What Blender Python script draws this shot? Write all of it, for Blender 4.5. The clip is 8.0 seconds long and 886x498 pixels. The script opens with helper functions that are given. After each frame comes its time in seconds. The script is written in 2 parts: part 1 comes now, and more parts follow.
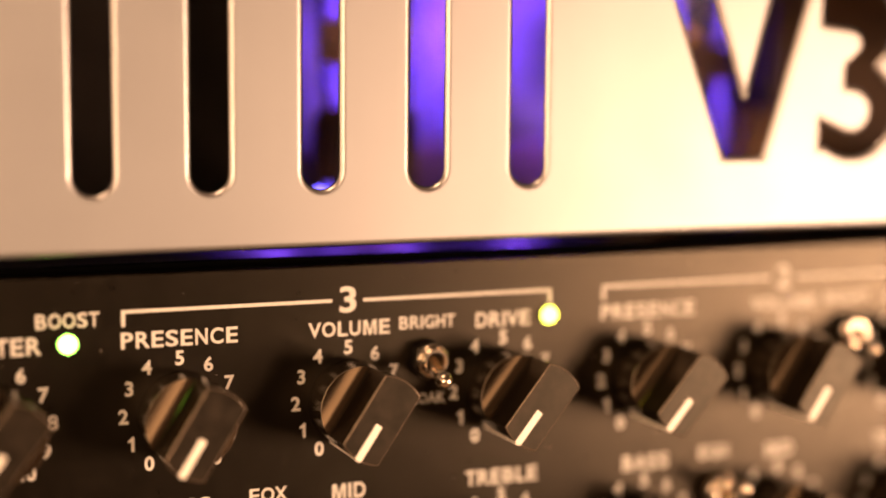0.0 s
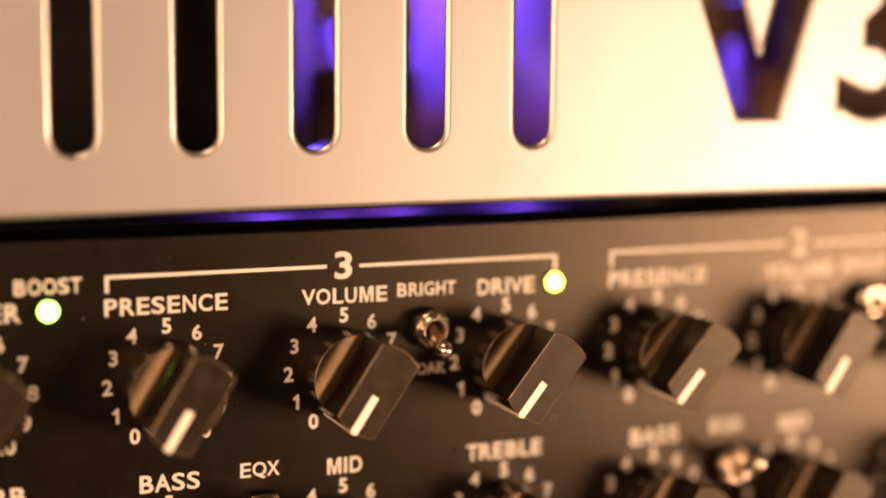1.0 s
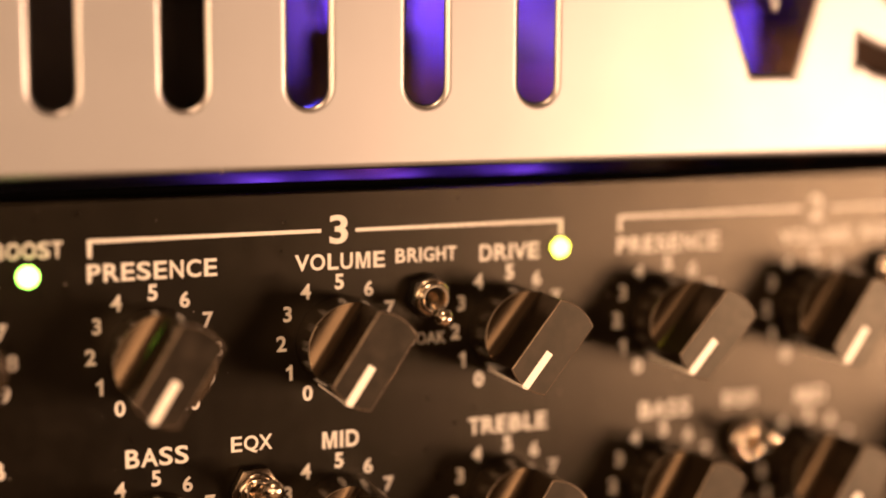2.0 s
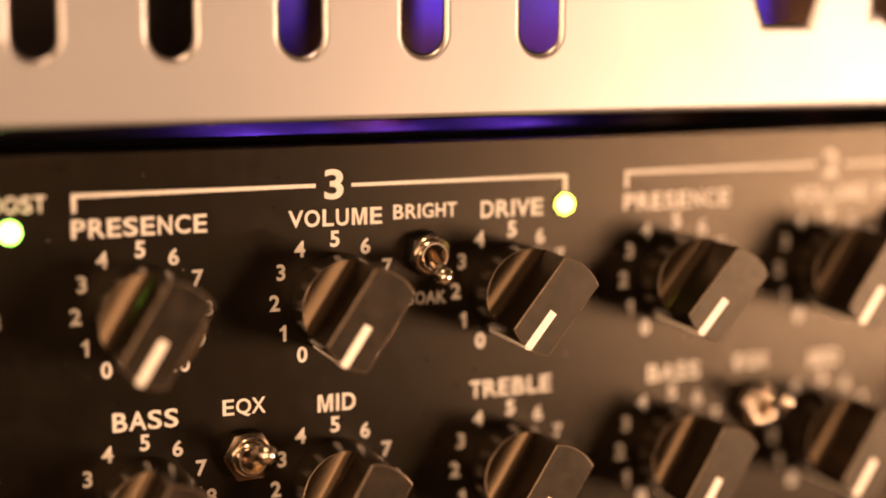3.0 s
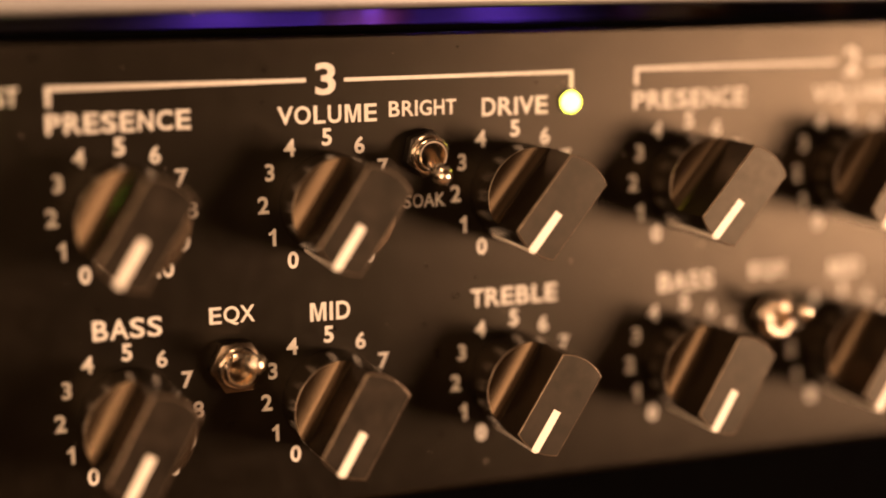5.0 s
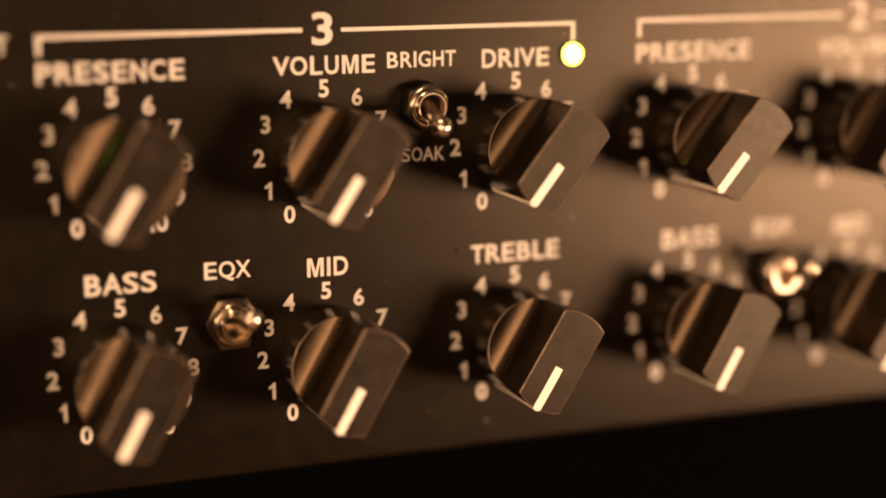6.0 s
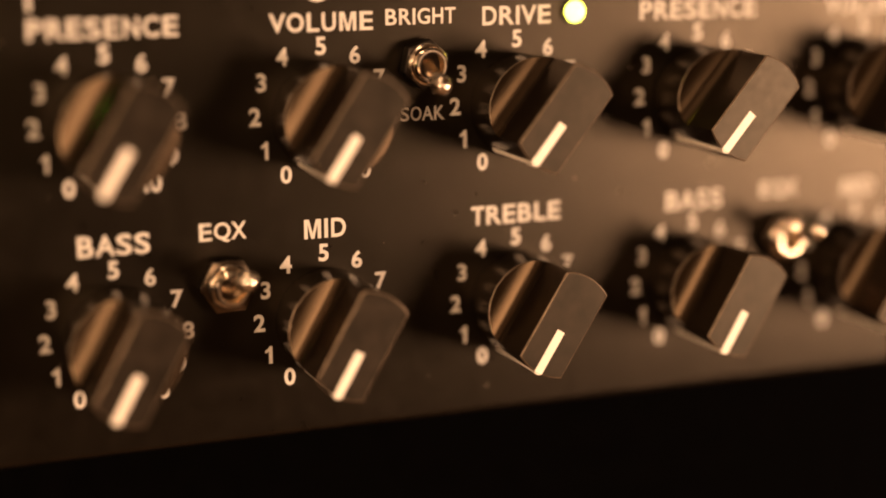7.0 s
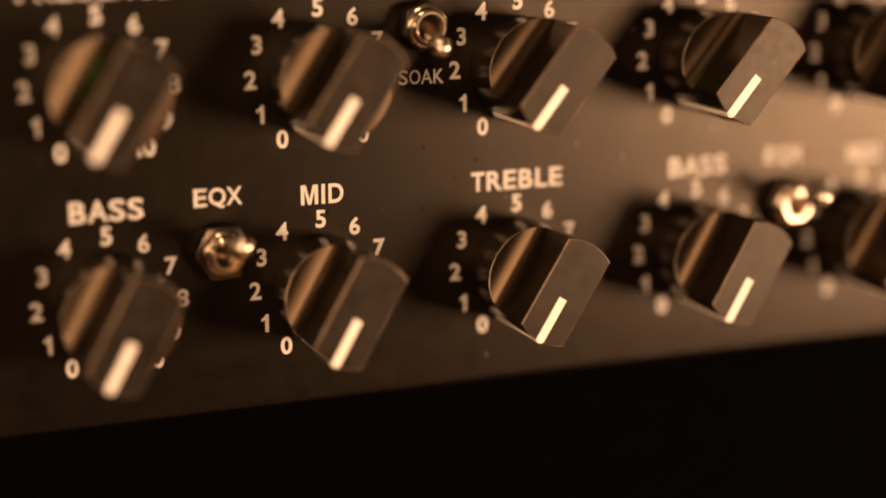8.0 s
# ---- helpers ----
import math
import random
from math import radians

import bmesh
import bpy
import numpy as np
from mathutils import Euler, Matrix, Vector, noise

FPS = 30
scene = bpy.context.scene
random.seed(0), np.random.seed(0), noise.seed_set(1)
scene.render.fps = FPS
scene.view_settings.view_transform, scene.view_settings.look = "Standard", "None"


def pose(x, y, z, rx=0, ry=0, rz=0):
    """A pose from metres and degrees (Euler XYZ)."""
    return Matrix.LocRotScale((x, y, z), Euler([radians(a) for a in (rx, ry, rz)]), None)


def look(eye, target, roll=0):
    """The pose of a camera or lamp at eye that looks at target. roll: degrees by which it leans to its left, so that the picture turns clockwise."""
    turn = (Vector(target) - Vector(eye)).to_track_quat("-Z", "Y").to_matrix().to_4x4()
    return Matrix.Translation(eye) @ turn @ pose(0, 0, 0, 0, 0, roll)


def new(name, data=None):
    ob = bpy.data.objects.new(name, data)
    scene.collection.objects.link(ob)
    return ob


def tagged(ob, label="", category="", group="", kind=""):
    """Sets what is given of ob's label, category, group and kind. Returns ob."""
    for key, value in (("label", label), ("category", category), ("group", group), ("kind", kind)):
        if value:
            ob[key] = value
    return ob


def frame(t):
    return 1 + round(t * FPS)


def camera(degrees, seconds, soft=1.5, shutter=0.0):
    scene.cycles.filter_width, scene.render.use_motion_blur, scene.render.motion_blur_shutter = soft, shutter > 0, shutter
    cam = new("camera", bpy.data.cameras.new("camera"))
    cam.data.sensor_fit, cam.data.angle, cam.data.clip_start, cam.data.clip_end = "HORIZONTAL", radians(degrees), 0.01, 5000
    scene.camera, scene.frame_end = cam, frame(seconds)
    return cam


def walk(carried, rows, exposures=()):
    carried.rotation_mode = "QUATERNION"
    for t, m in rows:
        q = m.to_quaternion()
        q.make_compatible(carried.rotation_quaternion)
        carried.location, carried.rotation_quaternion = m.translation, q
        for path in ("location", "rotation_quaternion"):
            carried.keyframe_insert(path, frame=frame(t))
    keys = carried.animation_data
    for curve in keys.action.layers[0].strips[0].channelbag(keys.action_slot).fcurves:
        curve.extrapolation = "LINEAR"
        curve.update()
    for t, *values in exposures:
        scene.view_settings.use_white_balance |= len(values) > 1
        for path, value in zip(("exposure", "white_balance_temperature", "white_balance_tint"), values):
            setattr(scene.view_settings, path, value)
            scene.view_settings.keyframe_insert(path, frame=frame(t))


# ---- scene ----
cam = camera(29.33, 8.0, soft=1.9)
U = 0.0115                 # radius of a dial's ring of digits, in metres
Z0 = 12 * U                # height of the upper row of knobs over the amplifier's base
ROWS = [
    (0.0, -0.11227, -0.32106, 0.07232, -22.431, -6.848, -0.429),
    (0.5, -0.10844, -0.31359, 0.06971, -22.315, -7.219, -0.443),
    (1.0, -0.10496, -0.30724, 0.06816, -22.173, -7.692, -0.434),
    (2.5, -0.09527, -0.28848, 0.05938, -21.849, -8.574, -0.276),
    (3.0, -0.09251, -0.28423, 0.05703, -21.682, -9.047, -0.221),
    (3.5, -0.09034, -0.28065, 0.05399, -21.575, -9.362, -0.130),
    (4.0, -0.08833, -0.27740, 0.05108, -21.462, -9.749, -0.089),
    (4.5, -0.08633, -0.27394, 0.04834, -21.369, -10.244, 0.022),
    (6.0, -0.08364, -0.26653, 0.03880, -21.462, -11.065, 0.202),
    (6.5, -0.08282, -0.26453, 0.03755, -21.464, -11.564, 0.215),
    (7.0, -0.08181, -0.26200, 0.03595, -21.468, -11.997, 0.223),
    (7.5, -0.08109, -0.25964, 0.03428, -21.516, -12.311, 0.229),
    (8.0, -0.08066, -0.25729, 0.03246, -21.625, -12.637, 0.244),
]
walk(cam, [(t, pose(x, y, z + Z0, 90 + pitch, roll, yaw)) for t, x, y, z, yaw, pitch, roll in ROWS],
     exposures=((0.0, 0.13), (3.5, 0.11), (6.0, 0.04), (8.0, -0.03)))

# the amplifier's root stands at its base; the lens is focused by it
amp = new("amplifier")
AMP = Vector((-6.1 * U, 0.0, 0.0))
amp.location = AMP
tagged(amp, "black guitar amplifier head with a satin metal grille and knobs", "amplifier")
cam.data.dof.use_dof = True
cam.data.dof.focus_object = amp
cam.data.dof.aperture_fstop = 3.2

# ---- world and lamps ----
world = bpy.data.worlds.new("world")
scene.world = world
world.use_nodes = True
world.node_tree.nodes["Background"].inputs[0].default_value = (0.02, 0.014, 0.009, 1)
world.node_tree.nodes["Background"].inputs[1].default_value = 0.3


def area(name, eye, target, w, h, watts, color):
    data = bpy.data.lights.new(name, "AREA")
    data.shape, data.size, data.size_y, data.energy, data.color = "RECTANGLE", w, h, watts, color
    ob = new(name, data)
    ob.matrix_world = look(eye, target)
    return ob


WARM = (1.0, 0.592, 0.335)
# no lamp is in view; key and room lamps follow the shadows and highlights
area("key_lamp", (0.76, -0.68, Z0 - 0.125), (0.05, 0, Z0), 0.50, 0.23, 19.4, (1.0, 0.588, 0.36))
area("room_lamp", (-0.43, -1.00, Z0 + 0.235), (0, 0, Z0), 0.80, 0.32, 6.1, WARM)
# added fills with no known source: slot rims, pointer ends, ambient from above
area("side_fill", (-1.35, -0.55, Z0 + 0.15), (0, 0, Z0), 0.6, 0.6, 4.3, WARM)
area("low_fill", (-0.46, -0.60, Z0 - 0.08), (0, 0, Z0), 0.15, 0.10, 1.85, WARM)
area("overhead_fill", (-0.6, -0.5, 2.15), (-0.6, -0.5, 0), 0.6, 0.6, 21.0, WARM)


def blue_lamp(x, y, z, watts, back=False):
    """A blue light that shines down on the shelf, or, with back, on the sheet at the rear."""
    data = bpy.data.lights.new("blue_lamp", "SPOT")
    data.energy, data.color, data.shadow_soft_size = watts, (0.27, 0.085, 1.0), 0.0015
    data.spot_size, data.spot_blend = radians(165 if back else 150), 1.0
    ob = new("blue_lamp", data)
    at = Vector((x * U, y * U, Z0 + z * U))
    ob.matrix_world = look(at, at + Vector((0, 1, -0.2) if back else (0, 0.5, -1)))


# ---- materials ----
def material(name, color, rough=0.5, metal=0.0, coat=0.0, grain=0.0, grain_scale=900.0, spread=0.0, spread_scale=60.0,
             emit=None, emit_strength=0.0, glass=0.0, rough_spread=0.0, specks=0.0, speck_color=(0.42, 0.36, 0.29), stretch=(1, 1, 1), ior=1.45, spec=0.5, tint=(1, 1, 1)):
    """Principled surface with two scales of variation: a fine relief and a slow change of tone and gloss."""
    m = bpy.data.materials.new(name)
    m.use_nodes = True
    nt = m.node_tree
    b = nt.nodes["Principled BSDF"]
    b.inputs["Base Color"].default_value = (*color, 1)
    b.inputs["Roughness"].default_value = rough
    b.inputs["Metallic"].default_value = metal
    b.inputs["Coat Weight"].default_value = coat
    b.inputs["IOR"].default_value = ior
    b.inputs["Specular IOR Level"].default_value = spec
    b.inputs["Specular Tint"].default_value = (*tint, 1)
    b.inputs["Transmission Weight"].default_value = glass
    if emit:
        b.inputs["Emission Color"].default_value = (*emit, 1)
        b.inputs["Emission Strength"].default_value = emit_strength
    geo = nt.nodes.new("ShaderNodeNewGeometry")
    mp = nt.nodes.new("ShaderNodeMapping")
    mp.inputs["Scale"].default_value = stretch
    nt.links.new(geo.outputs["Position"], mp.inputs["Vector"])

    def noise_node(scale, detail=3.0):
        n = nt.nodes.new("ShaderNodeTexNoise")
        n.inputs["Scale"].default_value, n.inputs["Detail"].default_value = scale, detail
        nt.links.new(mp.outputs[0], n.inputs["Vector"])
        return n
    color_out = None
    if spread:
        n = noise_node(spread_scale, 5.0)
        ramp = nt.nodes.new("ShaderNodeValToRGB")
        ramp.color_ramp.elements[0].position, ramp.color_ramp.elements[1].position = 0.3, 0.7
        ramp.color_ramp.elements[0].color = (*[c * (1 - spread) for c in color], 1)
        ramp.color_ramp.elements[1].color = (*[min(1, c * (1 + spread)) for c in color], 1)
        nt.links.new(n.outputs["Fac"], ramp.inputs[0])
        color_out = ramp.outputs[0]
    if specks:
        v = nt.nodes.new("ShaderNodeTexVoronoi")
        v.inputs["Scale"].default_value = 480.0
        nt.links.new(geo.outputs["Position"], v.inputs["Vector"])
        size = nt.nodes.new("ShaderNodeMath")
        size.operation = "MULTIPLY_ADD"
        nt.links.new(v.outputs["Color"], size.inputs[0])
        size.inputs[1].default_value, size.inputs[2].default_value = 0.5, -0.5 + specks
        less = nt.nodes.new("ShaderNodeMath")
        less.operation = "LESS_THAN"
        nt.links.new(v.outputs["Distance"], less.inputs[0])
        nt.links.new(size.outputs[0], less.inputs[1])
        mix = nt.nodes.new("ShaderNodeMix")
        mix.data_type = "RGBA"
        nt.links.new(less.outputs[0], mix.inputs[0])
        if color_out:
            nt.links.new(color_out, mix.inputs[6])
        else:
            mix.inputs[6].default_value = (*color, 1)
        mix.inputs[7].default_value = (*speck_color, 1)
        color_out = mix.outputs[2]
    if color_out:
        nt.links.new(color_out, b.inputs["Base Color"])
    if rough_spread:
        n = noise_node(spread_scale * 2.3, 4.0)
        mr = nt.nodes.new("ShaderNodeMapRange")
        mr.inputs[3].default_value, mr.inputs[4].default_value = rough - rough_spread, rough + rough_spread
        nt.links.new(n.outputs["Fac"], mr.inputs[0])
        nt.links.new(mr.outputs[0], b.inputs["Roughness"])
    if grain:
        n = noise_node(grain_scale, 4.0)
        bump = nt.nodes.new("ShaderNodeBump")
        bump.inputs["Strength"].default_value, bump.inputs["Distance"].default_value = grain, 0.0002
        nt.links.new(n.outputs["Fac"], bump.inputs["Height"])
        nt.links.new(bump.outputs[0], b.inputs["Normal"])
    return m


M_PANEL = material("black_satin_paint", (0.0024, 0.0018, 0.0013), 0.297, tint=(1.0, 0.835, 0.60), spec=0.37, grain=0.18, grain_scale=5200, spread=0.4, spread_scale=140, rough_spread=0.06, specks=0.09)
M_PLATE = material("satin_metal", (0.330, 0.329, 0.331), 0.47, metal=0.92, grain=0.03, grain_scale=4000, spread=0.04, spread_scale=25, rough_spread=0.04)
M_RIM = material("bright_rim", (0.56, 0.54, 0.53), 0.34, metal=0.95, grain=0.02, grain_scale=4000, spread=0.05, spread_scale=40)
M_INK = material("cream_ink", (0.59, 0.56, 0.50), 0.6, spread=0.08, spread_scale=900, grain=0.2, grain_scale=3000)
M_KNOB = material("black_anodised_metal", (0.074, 0.052, 0.032), 0.245, metal=0.95, spread=0.12, rough_spread=0.03, grain=0.04, grain_scale=1500)
M_KNOBTOP = material("dusty_black_anodised", (0.014, 0.0105, 0.0078), 0.37, spec=0.27, tint=(1.0, 0.88, 0.66), spread=0.5, spread_scale=330, rough_spread=0.10, grain=0.09, grain_scale=4500, specks=0.085)
# the bright line along the knob's edges is put into this colour
M_KNOBEDGE = material("edge_highlight", (0.17, 0.128, 0.088), 0.30, metal=0.6, spread=0.35, spread_scale=500)
M_POINTER = material("white_pointer_paint", (0.85, 0.80, 0.70), 0.45, spread=0.05, spread_scale=700)
M_CHROME = material("nickel", (0.60, 0.52, 0.42), 0.22, metal=1.0, spread=0.06, spread_scale=400, rough_spread=0.05)
# the same nickel with stronger highlights put into a lighter colour
M_LIT = material("lit_nickel", (0.74, 0.65, 0.53), 0.20, metal=1.0, spread=0.06, spread_scale=400, rough_spread=0.04)
M_NUT = material("dark_nickel", (0.12, 0.094, 0.068), 0.22, metal=1.0, spread=0.12, spread_scale=350)
# the same nut with its shade put into a darker colour
M_SHADED_NUT = material("shaded_nut", (0.035, 0.029, 0.024), 0.35, metal=0.8, spread=0.2, spread_scale=350)
M_HOLE = material("dark_bushing", (0.02, 0.018, 0.016), 0.5, spread=0.2)
M_GREEN = material("green_led_lens", (0.5, 0.9, 0.3), 0.2, emit=(0.36, 1.0, 0.09), emit_strength=12.0)
M_YELLOW = material("yellow_led_lens", (0.9, 0.9, 0.2), 0.2, emit=(0.95, 0.93, 0.08), emit_strength=10.0)
M_BLUE = material("blue_led_lens", (0.3, 0.3, 1.0), 0.2, emit=(0.14, 0.10, 1.0), emit_strength=8.0)
M_BLUE_DIM = material("dim_blue_lens", (0.2, 0.2, 0.8), 0.3, emit=(0.2, 0.10, 1.0), emit_strength=0.3)
M_TOLEX = material("black_tolex", (0.0007, 0.0006, 0.0006), 0.9, spec=0.015, grain=1.0, grain_scale=700, spread=0.3, spread_scale=200)
M_CHASSIS = material("dark_chassis", (0.046, 0.034, 0.028), 0.6, metal=0.2, spread=0.2, spread_scale=90)
M_SHELF = material("black_shelf", (0.042, 0.038, 0.050), 0.55, spread=0.2, spread_scale=90)
# the blue glow and its unevenness are put into the sheet's colour
M_BACK = material("blue_tinted_sheet", (0.27, 0.20, 0.60), 0.5, metal=0.1, spread=0.8, spread_scale=38)
M_GLASS = material("tube_glass", (1, 1, 1), 0.03, glass=1.0)
M_ANODE = material("tube_anode", (0.30, 0.17, 0.11), 0.6, metal=0.2, spread=0.2)
M_HEAT = material("tube_heater", (0.3, 0.1, 0.02), 0.5, emit=(1.0, 0.35, 0.08), emit_strength=0.5)
M_BAKELITE = material("brown_bakelite", (0.06, 0.03, 0.015), 0.4, spread=0.2)
# the purple glow low in the slots is put into this colour
M_BACKING = material("purple_backing", (0.42, 0.24, 0.30), 0.5, spread=0.3, spread_scale=60)
M_SLEEVE = material("brown_sleeve", (0.30, 0.15, 0.08), 0.35, spread=0.15, spread_scale=120)
M_BROWN = material("brown_board", (0.14, 0.07, 0.035), 0.6, spread=0.4, spread_scale=45)
M_ROOM = material("room_paint", (0.34, 0.28, 0.22), 0.8, spread=0.08, spread_scale=3)
M_FLOOR = material("dark_support", (0.30, 0.21, 0.14), 0.07, spread=0.3, spread_scale=15)

# ---- helpers of this file ----
AT = {amp: AMP}


def put(ob, parent, at):
    """Parent ob and set it at the world place at."""
    at = Vector(at)
    AT[ob] = at
    if parent:
        ob.parent = parent
        ob.location = at - AT[parent]
    else:
        ob.location = at
    return ob


def spot(x, z, y=0.0):
    """World place from dial units on the front: x along, z up from the upper row's knobs, y inwards."""
    return Vector((x * U, y * U, Z0 + z * U))


def mesh_of(name, bm, mats, sharp=35):
    me = bpy.data.meshes.new(name)
    bm.normal_update()
    bm.to_mesh(me)
    bm.free()
    for m in (mats if isinstance(mats, (list, tuple)) else [mats]):
        me.materials.append(m)
    me.polygons.foreach_set("use_smooth", [True] * len(me.polygons))
    me.set_sharp_from_angle(angle=radians(sharp))
    return me


def part(name, data, parent, at, label="", mats=None, sharp=35):
    """One mesh object (from a mesh or a bmesh) under a thing or part, at the world place at."""
    if isinstance(data, bmesh.types.BMesh):
        data = mesh_of(name, data, mats, sharp)
    ob = put(new(name, data), parent, at)
    return tagged(ob, label) if label else ob


def box(x0, x1, y0, y1, z0, z1, bevel=0.0, seg=2):
    bm = bmesh.new()
    bmesh.ops.create_cube(bm, size=1.0)
    for v in bm.verts:
        v.co = Vector((x0 if v.co.x < 0 else x1, y0 if v.co.y < 0 else y1, z0 if v.co.z < 0 else z1))
    if bevel:
        bmesh.ops.bevel(bm, geom=bm.edges[:], offset=bevel, segments=seg, affect="EDGES", profile=0.5)
    return bm


def lathe(profile, n=32, axis="y"):
    """Turn a profile of (radius, height) round the axis that points out of the front (-y) or up (z)."""
    bm = bmesh.new()
    rings = []
    for r, h in profile:
        if r <= 1e-7:
            rings.append([bm.verts.new((0, -h, 0) if axis == "y" else (0, 0, h))])
            continue
        ring = []
        for k in range(n):
            a = 2 * math.pi * k / n
            c, s = r * math.cos(a), r * math.sin(a)
            ring.append(bm.verts.new((c, -h, s) if axis == "y" else (c, s, h)))
        rings.append(ring)
    for a, b in zip(rings, rings[1:]):
        for k in range(n):
            q = [a[k % len(a)], a[(k + 1) % len(a)], b[(k + 1) % len(b)], b[k % len(b)]]
            q = [v for i, v in enumerate(q) if v not in q[:i]]
            if len(q) > 2:
                bm.faces.new(q)
    bmesh.ops.recalc_face_normals(bm, faces=bm.faces[:])
    return bm


def baked(curve_ob):
    """The mesh of a curve or text object, which is then removed."""
    bpy.context.view_layer.update()
    me = bpy.data.meshes.new_from_object(curve_ob.evaluated_get(bpy.context.evaluated_depsgraph_get()))
    data = curve_ob.data
    bpy.data.objects.remove(curve_ob)
    bpy.data.curves.remove(data)
    return me


INKED = {}
EM = ((0, 0), (.2, 0), (.2, .78), (.41, 0), (.59, 0), (.8, .78), (.8, 0), (1, 0), (1, 1), (.71, 1), (.5, .27), (.29, 1), (0, 1))

ONE = ((.21, 0), (.41, 0), (.41, 1), (.25, 1), (.16, .86), (0, .77), (0, .60), (.21, .70))


def letters(text, bold):
    """One flat outline mesh (x, y) for each character, from the built-in font, in reading order; M has straight strokes and 1 a flag."""
    cu = bpy.data.curves.new("ink", "FONT")
    cu.body, cu.size, cu.offset, cu.extrude, cu.resolution_u = text, 1.0, bold, 0.01, 4
    cu.space_character = 1.10
    me = baked(new("ink", cu))
    bm = bmesh.new()
    bm.from_mesh(me)
    bpy.data.meshes.remove(me)
    bmesh.ops.remove_doubles(bm, verts=bm.verts[:], dist=1e-5)
    left, found = set(bm.verts), []
    while left:
        todo, island = [left.pop()], set()
        while todo:
            v = todo.pop()
            island.add(v)
            for e in v.link_edges:
                o = e.other_vert(v)
                if o in left:
                    left.discard(o)
                    todo.append(o)
        found.append(island)
    found.sort(key=lambda isl: min(v.co.x for v in isl))
    if len(found) != len(text):
        found = [set(bm.verts)]
    out = []
    for char, island in zip(text if len(found) > 1 or len(text) == 1 else [""], found):
        xs, ys = [v.co.x for v in island], [v.co.y for v in island]
        piece = bmesh.new()
        if char == "M":
            w, h = max(xs) - min(xs), max(ys) - min(ys)
            rim = [[piece.verts.new((min(xs) + w * a, min(ys) + h * b, z)) for a, b in EM] for z in (0.01, -0.01)]
            piece.faces.new(rim[0])
            for k in range(len(EM)):
                piece.faces.new((rim[0][k], rim[0][k - 1], rim[1][k - 1], rim[1][k]))
        elif char == "1":
            h = max(ys) - min(ys)
            rim = [[piece.verts.new((min(xs) + h * a, min(ys) + h * b, z)) for a, b in ONE] for z in (0.01, -0.01)]
            piece.faces.new(rim[0])
            for k in range(len(ONE)):
                piece.faces.new((rim[0][k], rim[0][k - 1], rim[1][k - 1], rim[1][k]))
        else:
            twin = {v: piece.verts.new(v.co) for v in island}
            for fc in {fc for v in island for fc in v.link_faces}:
                piece.faces.new([twin[v] for v in fc.verts])
        bmesh.ops.recalc_face_normals(piece, faces=piece.faces[:])
        out.append((char, piece))
    bm.free()
    return out


# left and right side and advance of each character, in thousandths of the type size
TYPE = {"A": (0, 718, 722), "B": (73, 663, 722), "C": (48, 662, 722), "D": (73, 678, 722), "E": (73, 617, 667), "G": (50, 714, 778), "H": (73, 646, 722),
        "I": (68, 212, 278), "K": (75, 720, 722), "L": (76, 583, 611), "M": (71, 761, 833), "N": (74, 645, 722), "O": (45, 733, 778), "P": (73, 617, 667),
        "Q": (45, 750, 778), "R": (73, 716, 722), "S": (40, 613, 667), "T": (22, 592, 611), "U": (72, 645, 722), "V": (0, 667, 667), "X": (0, 667, 667)}


def ink(text, x0, x1, z0, z1, bold=0.019, name="printed_letter", parent=None, depth=0.00006):
    """Printed characters that fill the box x0..x1, z0..z1 (dial units) on the panel; x1=None keeps their natural width, centred on x0."""
    key = (text, None if x1 is None else round(x1 - x0, 3), round(z1 - z0, 3), bold)
    if key not in INKED:
        pieces = letters(text, bold)
        pen, spans = 0, []
        for char, bm in pieces:
            xs = [v.co.x for v in bm.verts]
            if char in TYPE:
                lo, hi, step = TYPE[char]
                spans.append((pen + lo, pen + hi))
                pen += step
            else:
                spans.append((min(xs) * 1000, max(xs) * 1000))
        first, last = spans[0][0], spans[-1][1]
        co = [v.co.y for _, bm in pieces for v in bm.verts]
        sz = (z1 - z0) * U / (max(co) - min(co))
        sx = sz / 1000 if x1 is None else (x1 - x0) * U / (last - first)
        INKED[key] = []
        for (char, bm), (lo, hi) in zip(pieces, spans):
            xs = [v.co.x for v in bm.verts]
            ys = [v.co.y for v in bm.verts]
            c, w, base, tall = (min(xs) + max(xs)) / 2, max(xs) - min(xs), min(ys), max(ys) - min(ys)
            if char == "Q":                  # its tail stays above the base line
                base, tall = base + 0.12 * tall, 0.88 * tall
            for v in bm.verts:
                v.co = Vector(((v.co.x - c) / w * (hi - lo) * sx, -depth if v.co.z > 0 else 0.0, ((v.co.y - base) / tall - 0.5) * (z1 - z0) * U))
            INKED[key].append((((lo + hi) / 2 - (first + last) / 2) * sx, mesh_of(name, bm, M_INK, 40)))
    xc = x0 if x1 is None else (x0 + x1) / 2
    for dx, me in INKED[key]:
        part(name, me, parent, spot(xc, (z0 + z1) / 2) + Vector((dx, 0, 0)))


# ---- setting: a plain closed room ----
X0, X1 = -22.0, 32.0        # ends of the amplifier's front, in dial units


def wall(name, x0, x1, y0, y1, z0, z1, mat):
    ob = new(name, mesh_of(name, box(x0, x1, y0, y1, z0, z1), mat))
    tagged(ob, kind="structure")


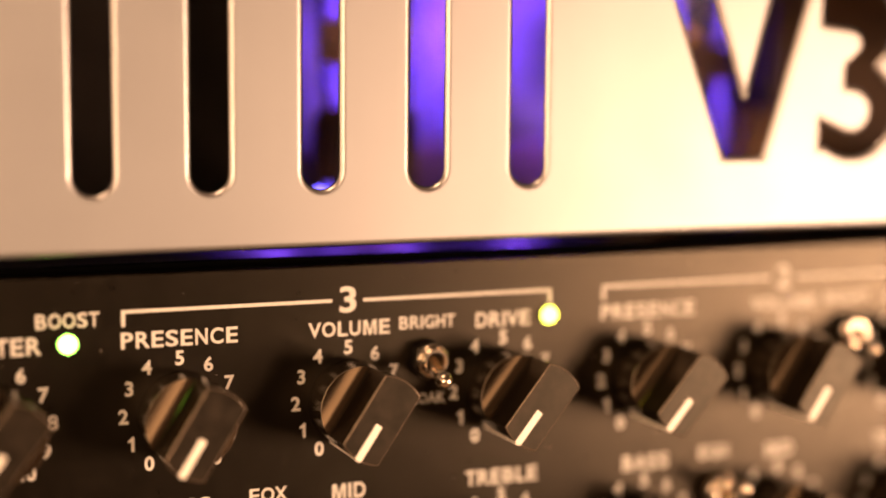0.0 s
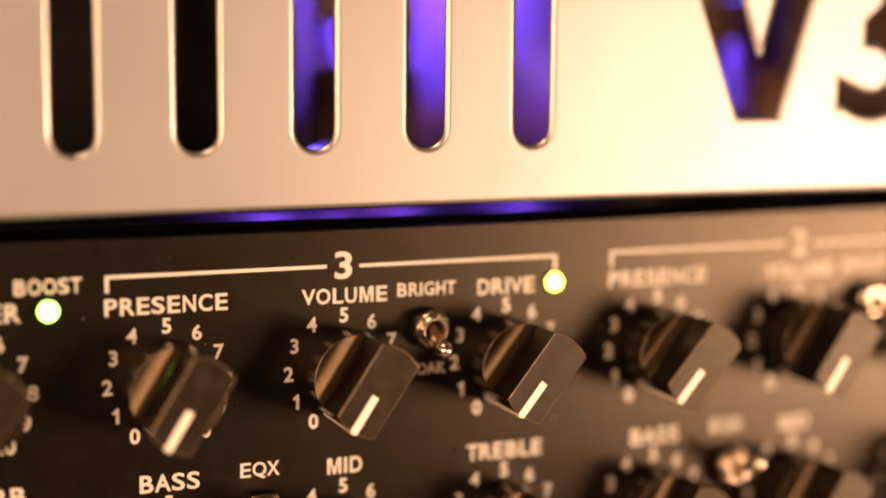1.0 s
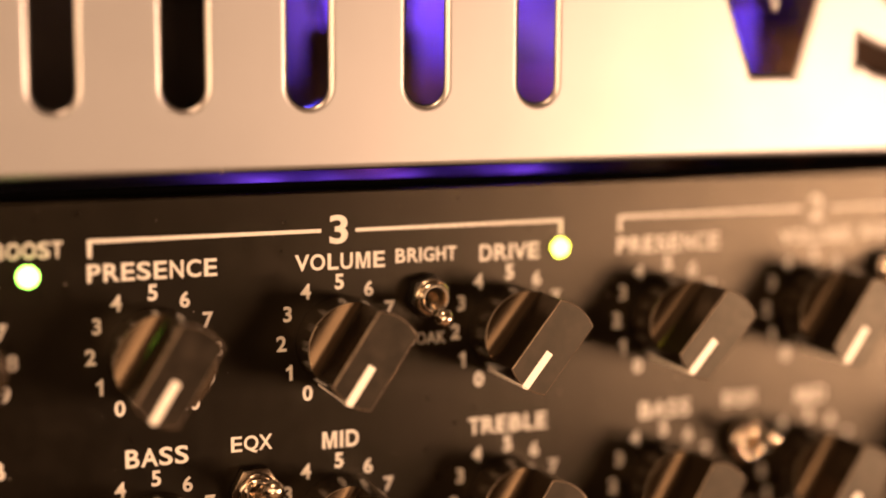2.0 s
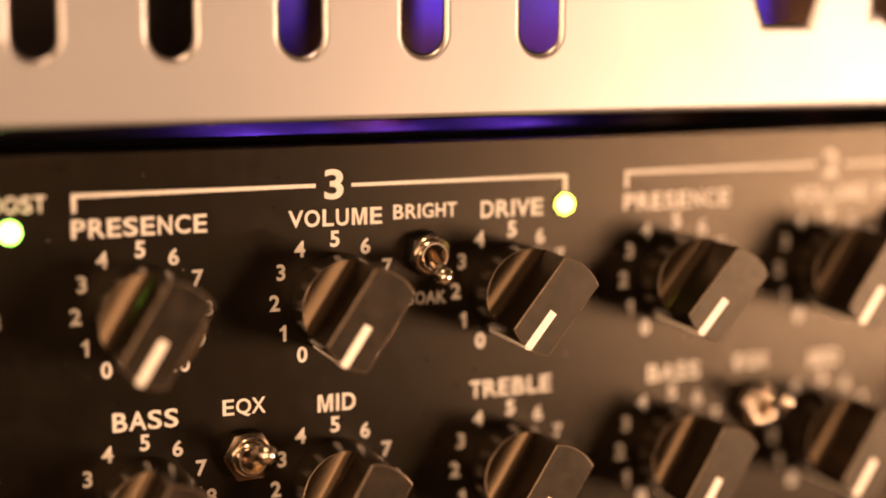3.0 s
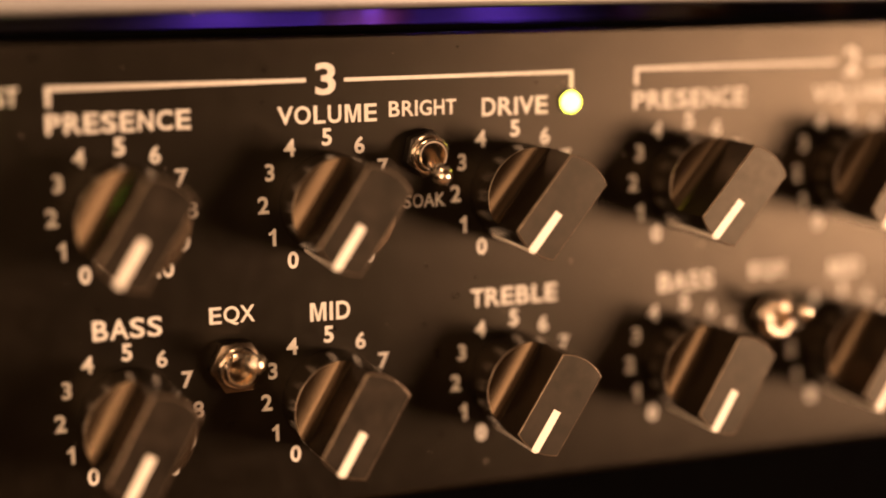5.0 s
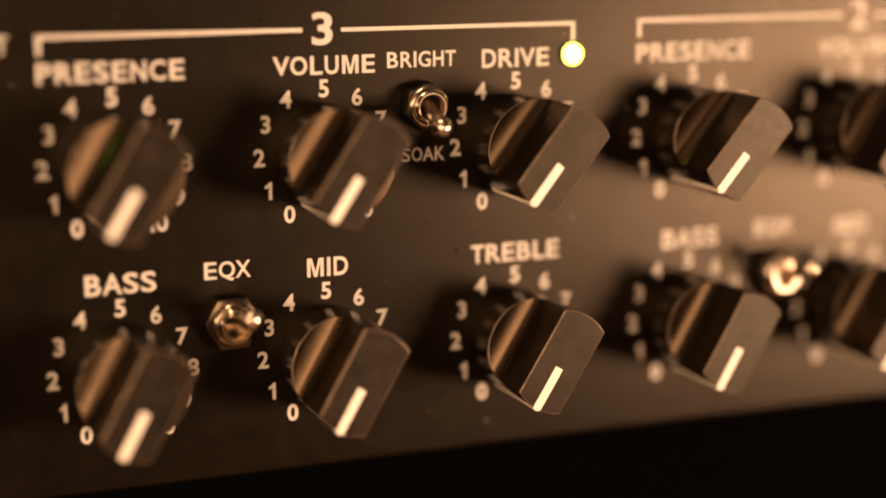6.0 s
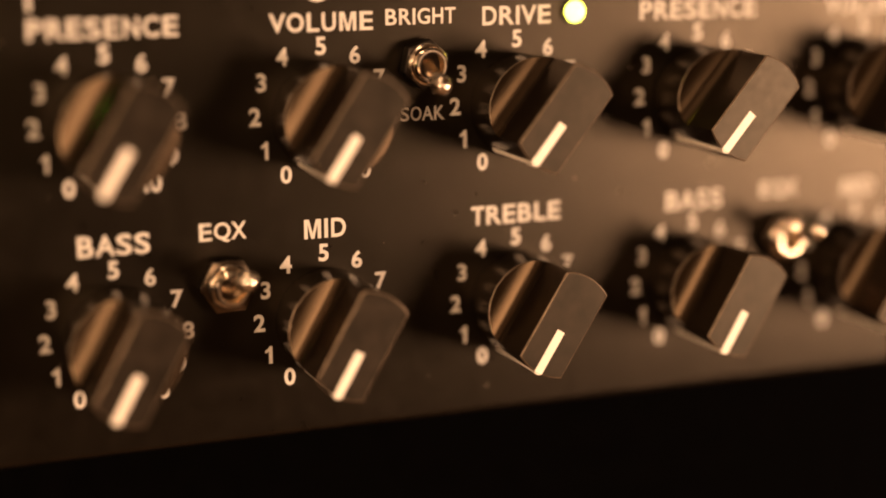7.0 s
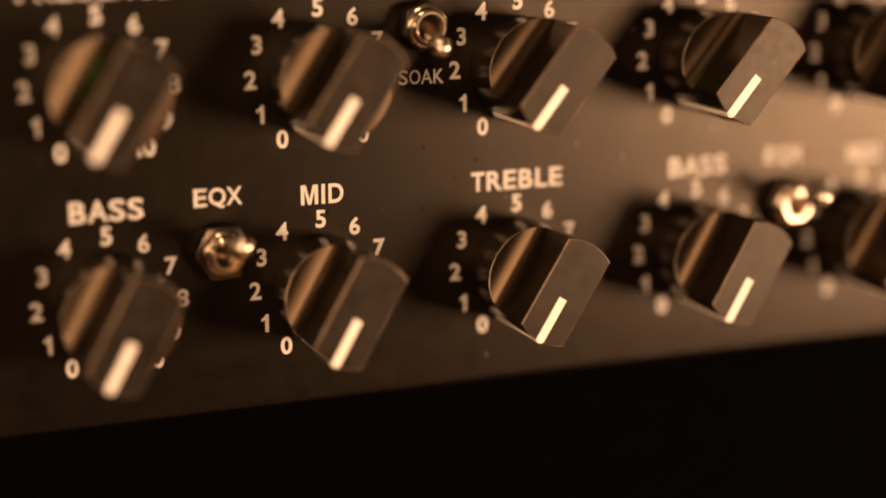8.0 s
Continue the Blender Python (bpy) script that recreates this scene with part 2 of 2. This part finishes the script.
wall("floor", -1.6, 1.8, -2.2, 1.2, -0.72, -0.62, M_FLOOR)
wall("support", X0 * U - 0.06, X1 * U + 0.06, -0.02, 0.30, -0.62, 0.0, M_TOLEX)
wall("ceiling", -1.6, 1.8, -2.2, 1.2, 2.2, 2.3, M_ROOM)
wall("wall_west", -1.7, -1.6, -2.2, 1.2, -0.72, 2.3, M_ROOM)
wall("wall_east", 1.8, 1.9, -2.2, 1.2, -0.72, 2.3, M_ROOM)
wall("wall_south", -1.7, 1.9, -2.3, -2.2, -0.72, 2.3, M_ROOM)
wall("wall_north", -1.7, 1.9, 1.2, 1.3, -0.72, 2.3, M_ROOM)

# ---- amplifier: shell, panel, grille plate, chassis ----
PANEL_TOP, PANEL_BOTTOM = 2.455, -4.68
PLATE_Y, PLATE_BOTTOM, PLATE_TOP = -0.50, 2.84, 15.0
S = 3.02                    # knob pitch
LOW = -2.96                 # lower row

W0, W1, D1 = X0 * U - 0.02, X1 * U + 0.02, 0.22
part("bottom_board", box(W0, W1, 0.030, D1, 0.0, Z0 + PANEL_BOTTOM * U - 0.0002, 0.003, 3), amp, (0, 0, 0), "black textured vinyl on the lower board", M_TOLEX)
part("top_board", box(W0, W1, -0.012, D1, Z0 + PLATE_TOP * U + 0.004, Z0 + PLATE_TOP * U + 0.022, 0.003, 3), amp, (0, 0, 0), "black textured vinyl on the top board", M_TOLEX)
for xa, xb in ((W0 - 0.018, W0 - 0.0005), (W1 + 0.0005, W1 + 0.018)):
    part("side_board", box(xa, xb, -0.012, D1, 0.0, Z0 + PLATE_TOP * U + 0.022, 0.003, 3), amp, (0, 0, 0), "", M_TOLEX)

bm = box(X0 * U, X1 * U, 0.0, 0.0034, Z0 + PANEL_BOTTOM * U, Z0 + PANEL_TOP * U)
for top, size in ((True, 0.0004), (False, 0.0016)):      # a crisp upper edge, a folded lower one
    rim = [e for e in bm.edges if all((v.co.z > Z0) == top and v.co.y < 0.001 for v in e.verts)]
    bmesh.ops.bevel(bm, geom=rim, offset=size, segments=3 if top else 8, affect="EDGES", profile=0.5)
panel = part("control_panel", bm, amp, (0, 0, 0), "black satin control panel with cream printed markings", M_PANEL, 10)
part("chassis_shelf", box(X0 * U, X1 * U, 0.0036, 0.125, Z0 + 2.15 * U, Z0 + 2.3 * U), amp, (0, 0, 0), "", M_SHELF)
part("chassis_back", box(X0 * U, X1 * U, 0.125, 0.127, Z0 + PANEL_BOTTOM * U + 0.002, Z0 + PLATE_TOP * U), amp, (0, 0, 0), "", M_CHASSIS)
# an added sheet that catches the blue light behind the slots
part("rear_reflector", box(0.0, 11.0 * U, 0.121, 0.1245, Z0 + 2.3 * U, Z0 + PLATE_TOP * U), amp, (0, 0, 0), "blue-tinted reflector sheet behind the tubes, lit blue", M_BACK)


def spline(cu, pts):
    sp = cu.splines.new("POLY")
    sp.points.add(len(pts) - 1)
    for q, (x, z) in zip(sp.points, pts):
        q.co = (x * U, z * U, 0, 1)
    sp.use_cyclic_u = True


def arc(cx, cz, rx, rz, a0, a1, n):
    return [(cx + rx * math.cos(radians(a0 + (a1 - a0) * k / n)), cz + rz * math.sin(radians(a0 + (a1 - a0) * k / n))) for k in range(n + 1)]


def slot_outline(cx, half, bottom, top):
    return arc(cx, bottom + half, half, half, 180, 360, 16) + arc(cx, top - half, half, half, 0, 180, 16)


def grille_plate():
    """Sheet metal with rolled edges round its slots and the pierced emblem."""
    cu = bpy.data.curves.new("plate", "CURVE")
    cu.dimensions, cu.fill_mode, cu.extrude = "2D", "BOTH", 0.0002
    cu.bevel_depth, cu.bevel_resolution, cu.offset = 0.0014, 8, -0.0014
    spline(cu, [(X0, PLATE_BOTTOM), (X1, PLATE_BOTTOM), (X1, PLATE_TOP), (X0, PLATE_TOP)])
    for k in range(-4, 5):
        spline(cu, slot_outline(-4.55 + 1.945 * k, 0.322, 3.835, 12.5))
    # the emblem: a broad wedge and a double bow
    spline(cu, [(7.305, 4.25), (8.155, 4.25), (9.95, 10.1), (9.10, 10.1), (7.80, 5.31), (7.68, 5.31), (6.00, 10.1), (5.15, 10.1)][::-1])
    bow = [(9.45, 4.90), (9.45, 4.40)] + arc(10.20, 5.13, 0.98, 0.93, 228, 385, 14) + arc(10.1, 6.73, 0.98, 0.95, -55, 60, 12)
    bow += [(9.46, 7.40), (9.46, 6.76)] + arc(10.05, 6.40, 0.34, 0.29, 80, -60, 8) + [(10.01, 5.96), (10.01, 5.57)] + arc(10.15, 5.10, 0.47, 0.45, 80, -110, 12)
    spline(cu, bow)
    me = baked(new("plate", cu))
    co = np.empty(len(me.vertices) * 3)
    me.vertices.foreach_get("co", co)
    co = co.reshape(-1, 3)
    co = np.stack([co[:, 0], np.minimum(-co[:, 2], -0.0009), co[:, 1]], 1)      # flat at the back, rolled in front
    me.vertices.foreach_set("co", co.ravel())
    me.materials.clear()
    me.materials.append(M_PLATE)
    me.materials.append(M_RIM)
    me.update()
    rolled = [-0.93 < p.normal.y < -0.25 and p.center.z > (PLATE_BOTTOM + 0.4) * U for p in me.polygons]      # smoother rolled edges, their highlight put into a lighter colour
    me.polygons.foreach_set("material_index", [int(r) for r in rolled])
    me.polygons.foreach_set("use_smooth", [True] * len(me.polygons))
    me.set_sharp_from_angle(angle=radians(9))
    me.update()
    return part("grille_plate", me, amp, spot(0, 0, PLATE_Y) + Vector((0, 0.0016, 0)), "champagne satin metal grille plate with long slots and a pierced emblem")


plate = grille_plate()
for x, size in ((-2.05, 0.0002), (6.05, 0.00022)):
    part("edge_burr", lathe([(0.0, 0.0), (size, 0.0), (0.8 * size, 0.5 * size), (0.0, 0.7 * size)], 8), plate, spot(x, PLATE_BOTTOM + 0.02, PLATE_Y) + Vector((0, 0.0001, 0)), "", M_CHROME, 80)

# ---- knobs ----
RK, RTOP, RFOOT, HK, BAR, RIM = 0.795, 0.778, 0.765, 1.66, 0.38, 0.76


def knob_mesh():
    """A slightly tapered cylinder whose two flanks are scooped out, leaving a raised bar across the top."""
    scoop, fillet, a0, a1, a2 = 0.80, 0.255, radians(3.0), radians(22), radians(80)
    prof = [(RK, RIM)]
    for r, b0, b1, n in ((scoop, a0, a1, 9), (fillet, a1, a2, 12)):     # a round hollow, then a tighter fillet up to the wall
        u0, h0 = prof[-1]
        for k in range(1, n + 1):
            a = b0 + (b1 - b0) * k / n
            prof.append((u0 - r * (math.sin(a) - math.sin(b0)), h0 + r * (math.cos(b0) - math.cos(a))))
    prof.append((BAR, HK))
    half = [(-u, h) for u, h in prof] + [(-BAR * (1 - k / 6), HK) for k in range(1, 7)]
    rows = half + [(-u, h) for u, h in half[-2::-1]]
    us = [u for u, h in rows]
    bm = bmesh.new()
    cols = []
    for u, h in rows:
        r = RK + (RTOP - RK) * (h - RIM) / (HK - RIM)
        v = math.sqrt(max(r * r - u * u, 0.0009))
        low = math.sqrt(max(RK * RK - u * u, 0.0009)) * RFOOT / RK
        cols.append([bm.verts.new((u * U * RFOOT / RK, 0, -low * U)), bm.verts.new((u * U, -h * U, -v * U)), bm.verts.new((u * U, -h * U, v * U)), bm.verts.new((u * U * RFOOT / RK, 0, low * U))])
    for i, (a, b) in enumerate(zip(cols, cols[1:])):
        for k in range(3):
            fc = bm.faces.new((a[k], a[k + 1], b[k + 1], b[k]))
            fc.material_index = 1 if k == 1 and abs(us[i] + us[i + 1]) / 2 < BAR else 0
    bm.faces.new(cols[0])
    bm.faces.new(cols[-1][::-1])
    bmesh.ops.recalc_face_normals(bm, faces=bm.faces[:])
    sharp = [e for e in bm.edges if e.is_manifold and e.calc_face_angle(0) > radians(38)]
    crest = [e for e in sharp if all(abs(v.co.y + HK * U) < 1e-6 for v in e.verts)]
    brim = [e for e in sharp if all(abs(v.co.x) > 0.52 * U and v.co.y < -0.5 * U for v in e.verts)]
    for chamfered, size in ((crest, 0.00021), (brim, 0.00011)):      # small chamfers; a lighter colour puts in the edge highlights
        rim = bmesh.ops.bevel(bm, geom=chamfered, offset=size, segments=2, affect="EDGES", profile=0.5, clamp_overlap=True)
        for fc in rim["faces"]:
            fc.material_index = 2
    return mesh_of("knob", bm, [M_KNOB, M_KNOBTOP, M_KNOBEDGE], 14)


def pointer_mesh():
    """A white inlay that runs from the middle of the bar to its end and down the end face."""
    w, t = 0.063 * U, 0.00008
    bm = box(-w, w, -HK * U - t, -HK * U + t, 0.09 * U, RTOP * U - 0.00010, 0)
    side = bmesh.new()          # a low rounded bead down the end face
    rings = [[side.verts.new((w * math.sin(a), y, r * U - 0.00016 + 0.00042 * math.cos(a))) for a in [radians(-90 + 22.5 * k) for k in range(9)]] for y, r in ((-HK * U + 0.00012, RTOP), (-0.28 * U, RFOOT + 0.011))]
    for k in range(8):
        side.faces.new((rings[0][k], rings[0][k + 1], rings[1][k + 1], rings[1][k]))
    for ring in rings:
        side.faces.new(ring)
    bmesh.ops.recalc_face_normals(side, faces=side.faces[:])
    me = bpy.data.meshes.new("tmp")
    side.to_mesh(me)
    side.free()
    bm.from_mesh(me)
    bpy.data.meshes.remove(me)
    return mesh_of("pointer_line", bm, M_POINTER)


KNOB, POINTER = knob_mesh(), pointer_mesh()
NUDGE = {0: (-.066, .058), 1: (-.005, .047), 2: (.002, .029), 3: (-.028, .003), 4: (-.090, -.016), 5: (-.022, -.015), 6: (-.020, -.020),
         7: (-.022, .0), 8: (-.008, .029), 9: (.005, .047), 10: (.05, .066)}


def knob(x, z, turn, out=0.012):
    k = part("knob", KNOB, amp, spot(x, z, -out), "black anodised metal bar knob with a white pointer line")
    k.rotation_euler = (0, radians(turn), 0)
    ptr = new("pointer_line", POINTER)
    ptr.parent = k
    for d in range(11):
        a = radians((d - 5) * 30)
        cx, cz = x + math.sin(a) + NUDGE[d][0], z + math.cos(a) + NUDGE[d][1]
        ink(str(d), cx, None, cz - 0.128, cz + 0.128, 0.024, "printed_digit", panel)


for x, z, turn in ((-6.18, 0, -142), (-S, 0, -148), (0.015, 0, -146), (S, 0, -141.5), (2 * S, 0, -140), (3 * S, 0, -146), (4 * S, 0, -147),
                   (-6.14, LOW, -148), (-S, LOW, -151), (0, LOW, -150), (S, LOW, -148), (2 * S, LOW, -150), (3 * S, LOW, -148), (4 * S, LOW, -147)):
    knob(x, z, turn, 0.05 if (x, z) == (2 * S, 0) else 0.012)

# ---- printed labels and brackets ----
for dx in (0.0, 3 * S):
    ink("PRESENCE", dx - 4.04, dx - 2.02, 1.19, 1.47, parent=panel)
    ink("VOLUME", dx - 0.75, dx + 0.77, 1.185, 1.45, parent=panel)
    ink("BRIGHT", dx + 0.96, dx + 2.03, 1.24, 1.47, 0.014, parent=panel)
    ink("SOAK", dx + 1.17, dx + 1.85, -0.145, 0.06, 0.008, parent=panel)
    ink("DRIVE", dx + 2.45, dx + 3.54, 1.19, 1.465, parent=panel)
    ink("BASS", dx - 3.52, dx - 2.52, -1.775, -1.48, parent=panel)
    ink("EQX", dx - 1.83, dx - 1.15, -1.675, -1.425, 0.013, parent=panel)
    ink("MID", dx - 0.305, dx + 0.32, -1.76, -1.48, parent=panel)
    ink("TREBLE", dx + 2.275, dx + 3.73, -1.76, -1.477, parent=panel)
    for xa, xb, za, zb in ((-4.03, -0.31, 1.793, 1.855), (0.27, 3.97, 1.785, 1.843), (-4.03, -3.965, 1.57, 1.793), (3.905, 3.97, 1.53, 1.785)):
        part("printed_line", box((xa + dx) * U, (xb + dx) * U, -0.00006, 0, Z0 + za * U, Z0 + zb * U), panel, (0, 0, 0), "", M_INK)
ink("3", -0.17, 0.14, 1.60, 2.07, 0.022, parent=panel)
ink("2", 3 * S - 0.17, 3 * S + 0.14, 1.60, 2.07, 0.022, parent=panel)
ink("MASTER", -6.92, -5.355, 1.18, 1.475, parent=panel)
ink("BOOST", -5.445, -4.395, 1.60, 1.85, 0.016, parent=panel)
ink("REVERB", -6.95, -5.35, -1.775, -1.48, parent=panel)


# ---- toggle switches ----
def toggle(x, z, lean, spin, label, across=0.0049, nut_mat=M_NUT, aside=0.0, size=1.0, metal=M_CHROME):
    """A threaded bushing on the panel with a hexagon nut and a bat lever leaning up or down."""
    at = spot(x, z)
    thread = [(r, h) for h in (0.0047, 0.0043, 0.0039, 0.0035, 0.0031) for r, h in ((0.0029, h), (0.00272, h - 0.0002))]
    barrel = [(0.0, 0.0010), (0.0020, 0.0010), (0.0021, 0.0042), (0.0024, 0.0050), (0.0027, 0.0050)] + thread + [(0.0029, 0.0)]
    body = part("toggle_switch", lathe([(r * size, h) for r, h in barrel], 36),
                amp, at, label, metal, 30)
    nut = bmesh.new()
    bmesh.ops.create_cone(nut, cap_ends=True, segments=6, radius1=across, radius2=across, depth=0.0026, matrix=pose(0, -0.0013, 0, 90, 0, 0))
    bmesh.ops.rotate(nut, verts=nut.verts[:], matrix=Euler((0, radians(spin), 0)).to_matrix())
    bmesh.ops.bevel(nut, geom=nut.edges[:], offset=0.0003, segments=2, affect="EDGES", profile=0.5)
    part("nut", nut, body, at, "", nut_mat, 25)
    part("lock_ring", lathe([(r * size, h) for r, h in ((0.0029, 0.0026), (0.0038, 0.0026), (0.0039, 0.0030), (0.0037, 0.0035), (0.0033, 0.0037), (0.0029, 0.0033))], 36), body, at, "", M_CHROME, 60)
    lever = lathe([(0.0, 0.0013), (0.0016, 0.002), (0.0012, 0.004), (0.0011, 0.007), (0.0014, 0.0095), (0.0018, 0.0114), (0.0017, 0.0127), (0.0010, 0.0136), (0.0, 0.0139)], 20)
    bmesh.ops.rotate(lever, verts=lever.verts[:], cent=(0, -0.002, 0), matrix=Euler((radians(lean), 0, radians(aside))).to_matrix())
    part("lever", lever, body, at, "", metal, 60)


for dx in (0.0, 3 * S):
    toggle(1.50 + dx, 0.685, 14, 12, "nickel mini toggle switch flicked down", 0.0042, M_SHADED_NUT, -6, 0.93)
    toggle(-1.47 + dx, -2.30, -16, 28, "nickel mini toggle switch flicked up", aside=3, size=0.95, metal=M_LIT)


# ---- indicator lights ----
def indicator(x, z, mat, label):
    at = spot(x, z)
    lens = part("indicator_light", lathe([(0.00188, 0.0), (0.00188, 0.0006), (0.0016, 0.0012), (0.0010, 0.0016), (0.0, 0.0018)], 24), amp, at, label, mat, 60)
    part("bezel", lathe([(0.0019, 0.0), (0.0023, 0.0), (0.00225, 0.00035), (0.0019, 0.0004)], 24), lens, at, "", M_HOLE)


indicator(-4.93, 1.335, M_GREEN, "small lit green indicator light")
indicator(3.915, 1.353, M_YELLOW, "small lit yellow indicator light")


# ---- inside: blue lights and vacuum tubes ----
def blue_led(x, y, z, watts, ahead=0.0, rise=0.75, lens_mat=M_BLUE, back=False):
    """A lit blue light on a small holder inside the chassis."""
    at = spot(x, z, y)
    lens = part("blue_light", lathe([(0.0022, 0.0), (0.0022, 0.0035), (0.0018, 0.0052), (0.0010, 0.0062), (0.0, 0.0066)], 20, "z"), amp, at, "lit blue light inside the chassis", lens_mat, 60)
    part("holder", box(-0.004, 0.004, -0.003, 0.0072, -0.0015, 0.0), lens, at, "", M_CHASSIS)
    blue_lamp(x, y - ahead, z + rise, watts, back)


# five lights behind the plate's lower edge, over the shelf
for x, watts in ((-0.4, 0.045), (0.9, 0.02), (2.2, 0.04), (4.7, 0.05), (7.3, 0.014)):
    blue_led(x, 3.75, 3.05, watts, 0.75, -0.2, M_BLUE_DIM)
blue_led(0.62, 3.5, 2.95, 0.0006)
for x, z, watts in ((3.4, 6.4, 0.038), (5.95, 6.4, 0.14), (8.45, 6.2, 0.32), (12.6, 6.4, 0.07)):
    blue_led(x, 8.6, z, watts, 0.4, 0.3, M_BLUE_DIM, True)
# an added baffle hides the rear glow from the gap and catches blue patches
part("rear_baffle", box(X0 * U, X1 * U, 4.3 * U, 4.45 * U, Z0 + 2.302 * U, Z0 + 3.25 * U, 0.0004), amp, (0, 0, 0), "", M_SHELF)
# an added strip shades the panel's top edge and darkens the lower gap
part("gap_baffle", box(X0 * U, X1 * U, 0.0036, 0.0058, Z0 + 2.40 * U + 0.0001, Z0 + 2.58 * U, 0.0003), amp, (0, 0, 0), "", M_TOLEX)
part("panel_lip", box(X0 * U, X1 * U, 0.0036, 0.0165, Z0 + 2.301 * U, Z0 + 2.40 * U, 0.0004), amp, (0, 0, 0), "", M_TOLEX)
# added baffles stop blue light reaching the left slots and the emblem's right
part("side_baffle", box(-0.34 * U, -0.26 * U, 4.5 * U, 0.125, Z0 + 2.3 * U, Z0 + PLATE_TOP * U), amp, (0, 0, 0), "", M_CHASSIS)
part("side_baffle", box(14.25 * U, 14.35 * U, 8.4 * U, 0.125, Z0 + 2.3 * U, Z0 + PLATE_TOP * U), amp, (0, 0, 0), "", M_CHASSIS)
part("circuit_board", box(14.4 * U, 22.0 * U, 8.6 * U, 8.75 * U, Z0 + 2.3 * U, Z0 + 13 * U), amp, (0, 0, 0), "brown board deep inside the chassis", M_BROWN)
# an added backing that gives the slots their dimmer purple foot
part("lower_backing", box(2.6 * U, 14.1 * U, 9.2 * U, 0.1205, Z0 + 2.3 * U, Z0 + 4.0 * U, 0.002, 3), amp, (0, 0, 0), "purplish backing low behind the tubes", M_BACKING)
part("capacitor", lathe([(0.0, 0.0), (0.0068, 0.0), (0.0072, 0.0006), (0.0072, 0.0285), (0.0066, 0.0298), (0.0056, 0.0298), (0.0052, 0.0292), (0.0, 0.0292)], 28, "z"), amp, spot(11.6, 2.3, 4.9), "brown sleeved capacitor", M_SLEEVE)


def tube(x, y, socket, high, glow=0.0):
    at = spot(x, 2.3, y)
    root = new("vacuum_tube")
    put(root, None, at)
    tagged(root, "glass vacuum tube in a brown socket on the chassis", "vacuum tube", "tubes inside the amplifier")
    part("socket", lathe([(0.0, 0.0), (0.0125, 0.0), (0.0125, socket - 0.003), (0.0115, socket), (0.0, socket)], 28, "z"), root, at, "", M_BAKELITE)
    up = at + Vector((0, 0, socket))
    part("envelope", lathe([(0.0100, 0.0), (0.0115, 0.006), (0.0115, 0.055), (0.010, 0.064), (0.006, 0.069), (0.0, 0.071)], 32, "z"), root, up, "", M_GLASS, 80).visible_shadow = False
    part("anode", lathe([(0.0, high - 0.010), (0.008, high - 0.010), (0.008, high), (0.0, high)], 12, "z"), root, up, "", M_ANODE, 20)
    part("heater", lathe([(0.0, high + 0.001), (0.0022, high + 0.001), (0.0022, high + 0.003), (0.0, high + 0.004)], 12, "z"), root, up, "", M_HEAT)
    # only the added hidden tube carries this fill
    if glow:
        data = bpy.data.lights.new("warm_fill", "POINT")
        data.energy, data.color, data.shadow_soft_size = glow, (1.0, 0.52, 0.24), 0.002
        new("warm_fill", data).location = up + Vector((0, 0, high + 0.012))


# the second tube is hidden, added so its fill warms the third one
for x, y, socket, high, glow in ((2.12, 5.0, 0.031, 0.021, 0), (7.5, 3.3, 0.016, 0.026, 0.0012), (10.35, 6.2, 0.016, 0.031, 0), (17.0, 5.2, 0.016, 0.046, 0)):
    tube(x, y, socket, high, glow)
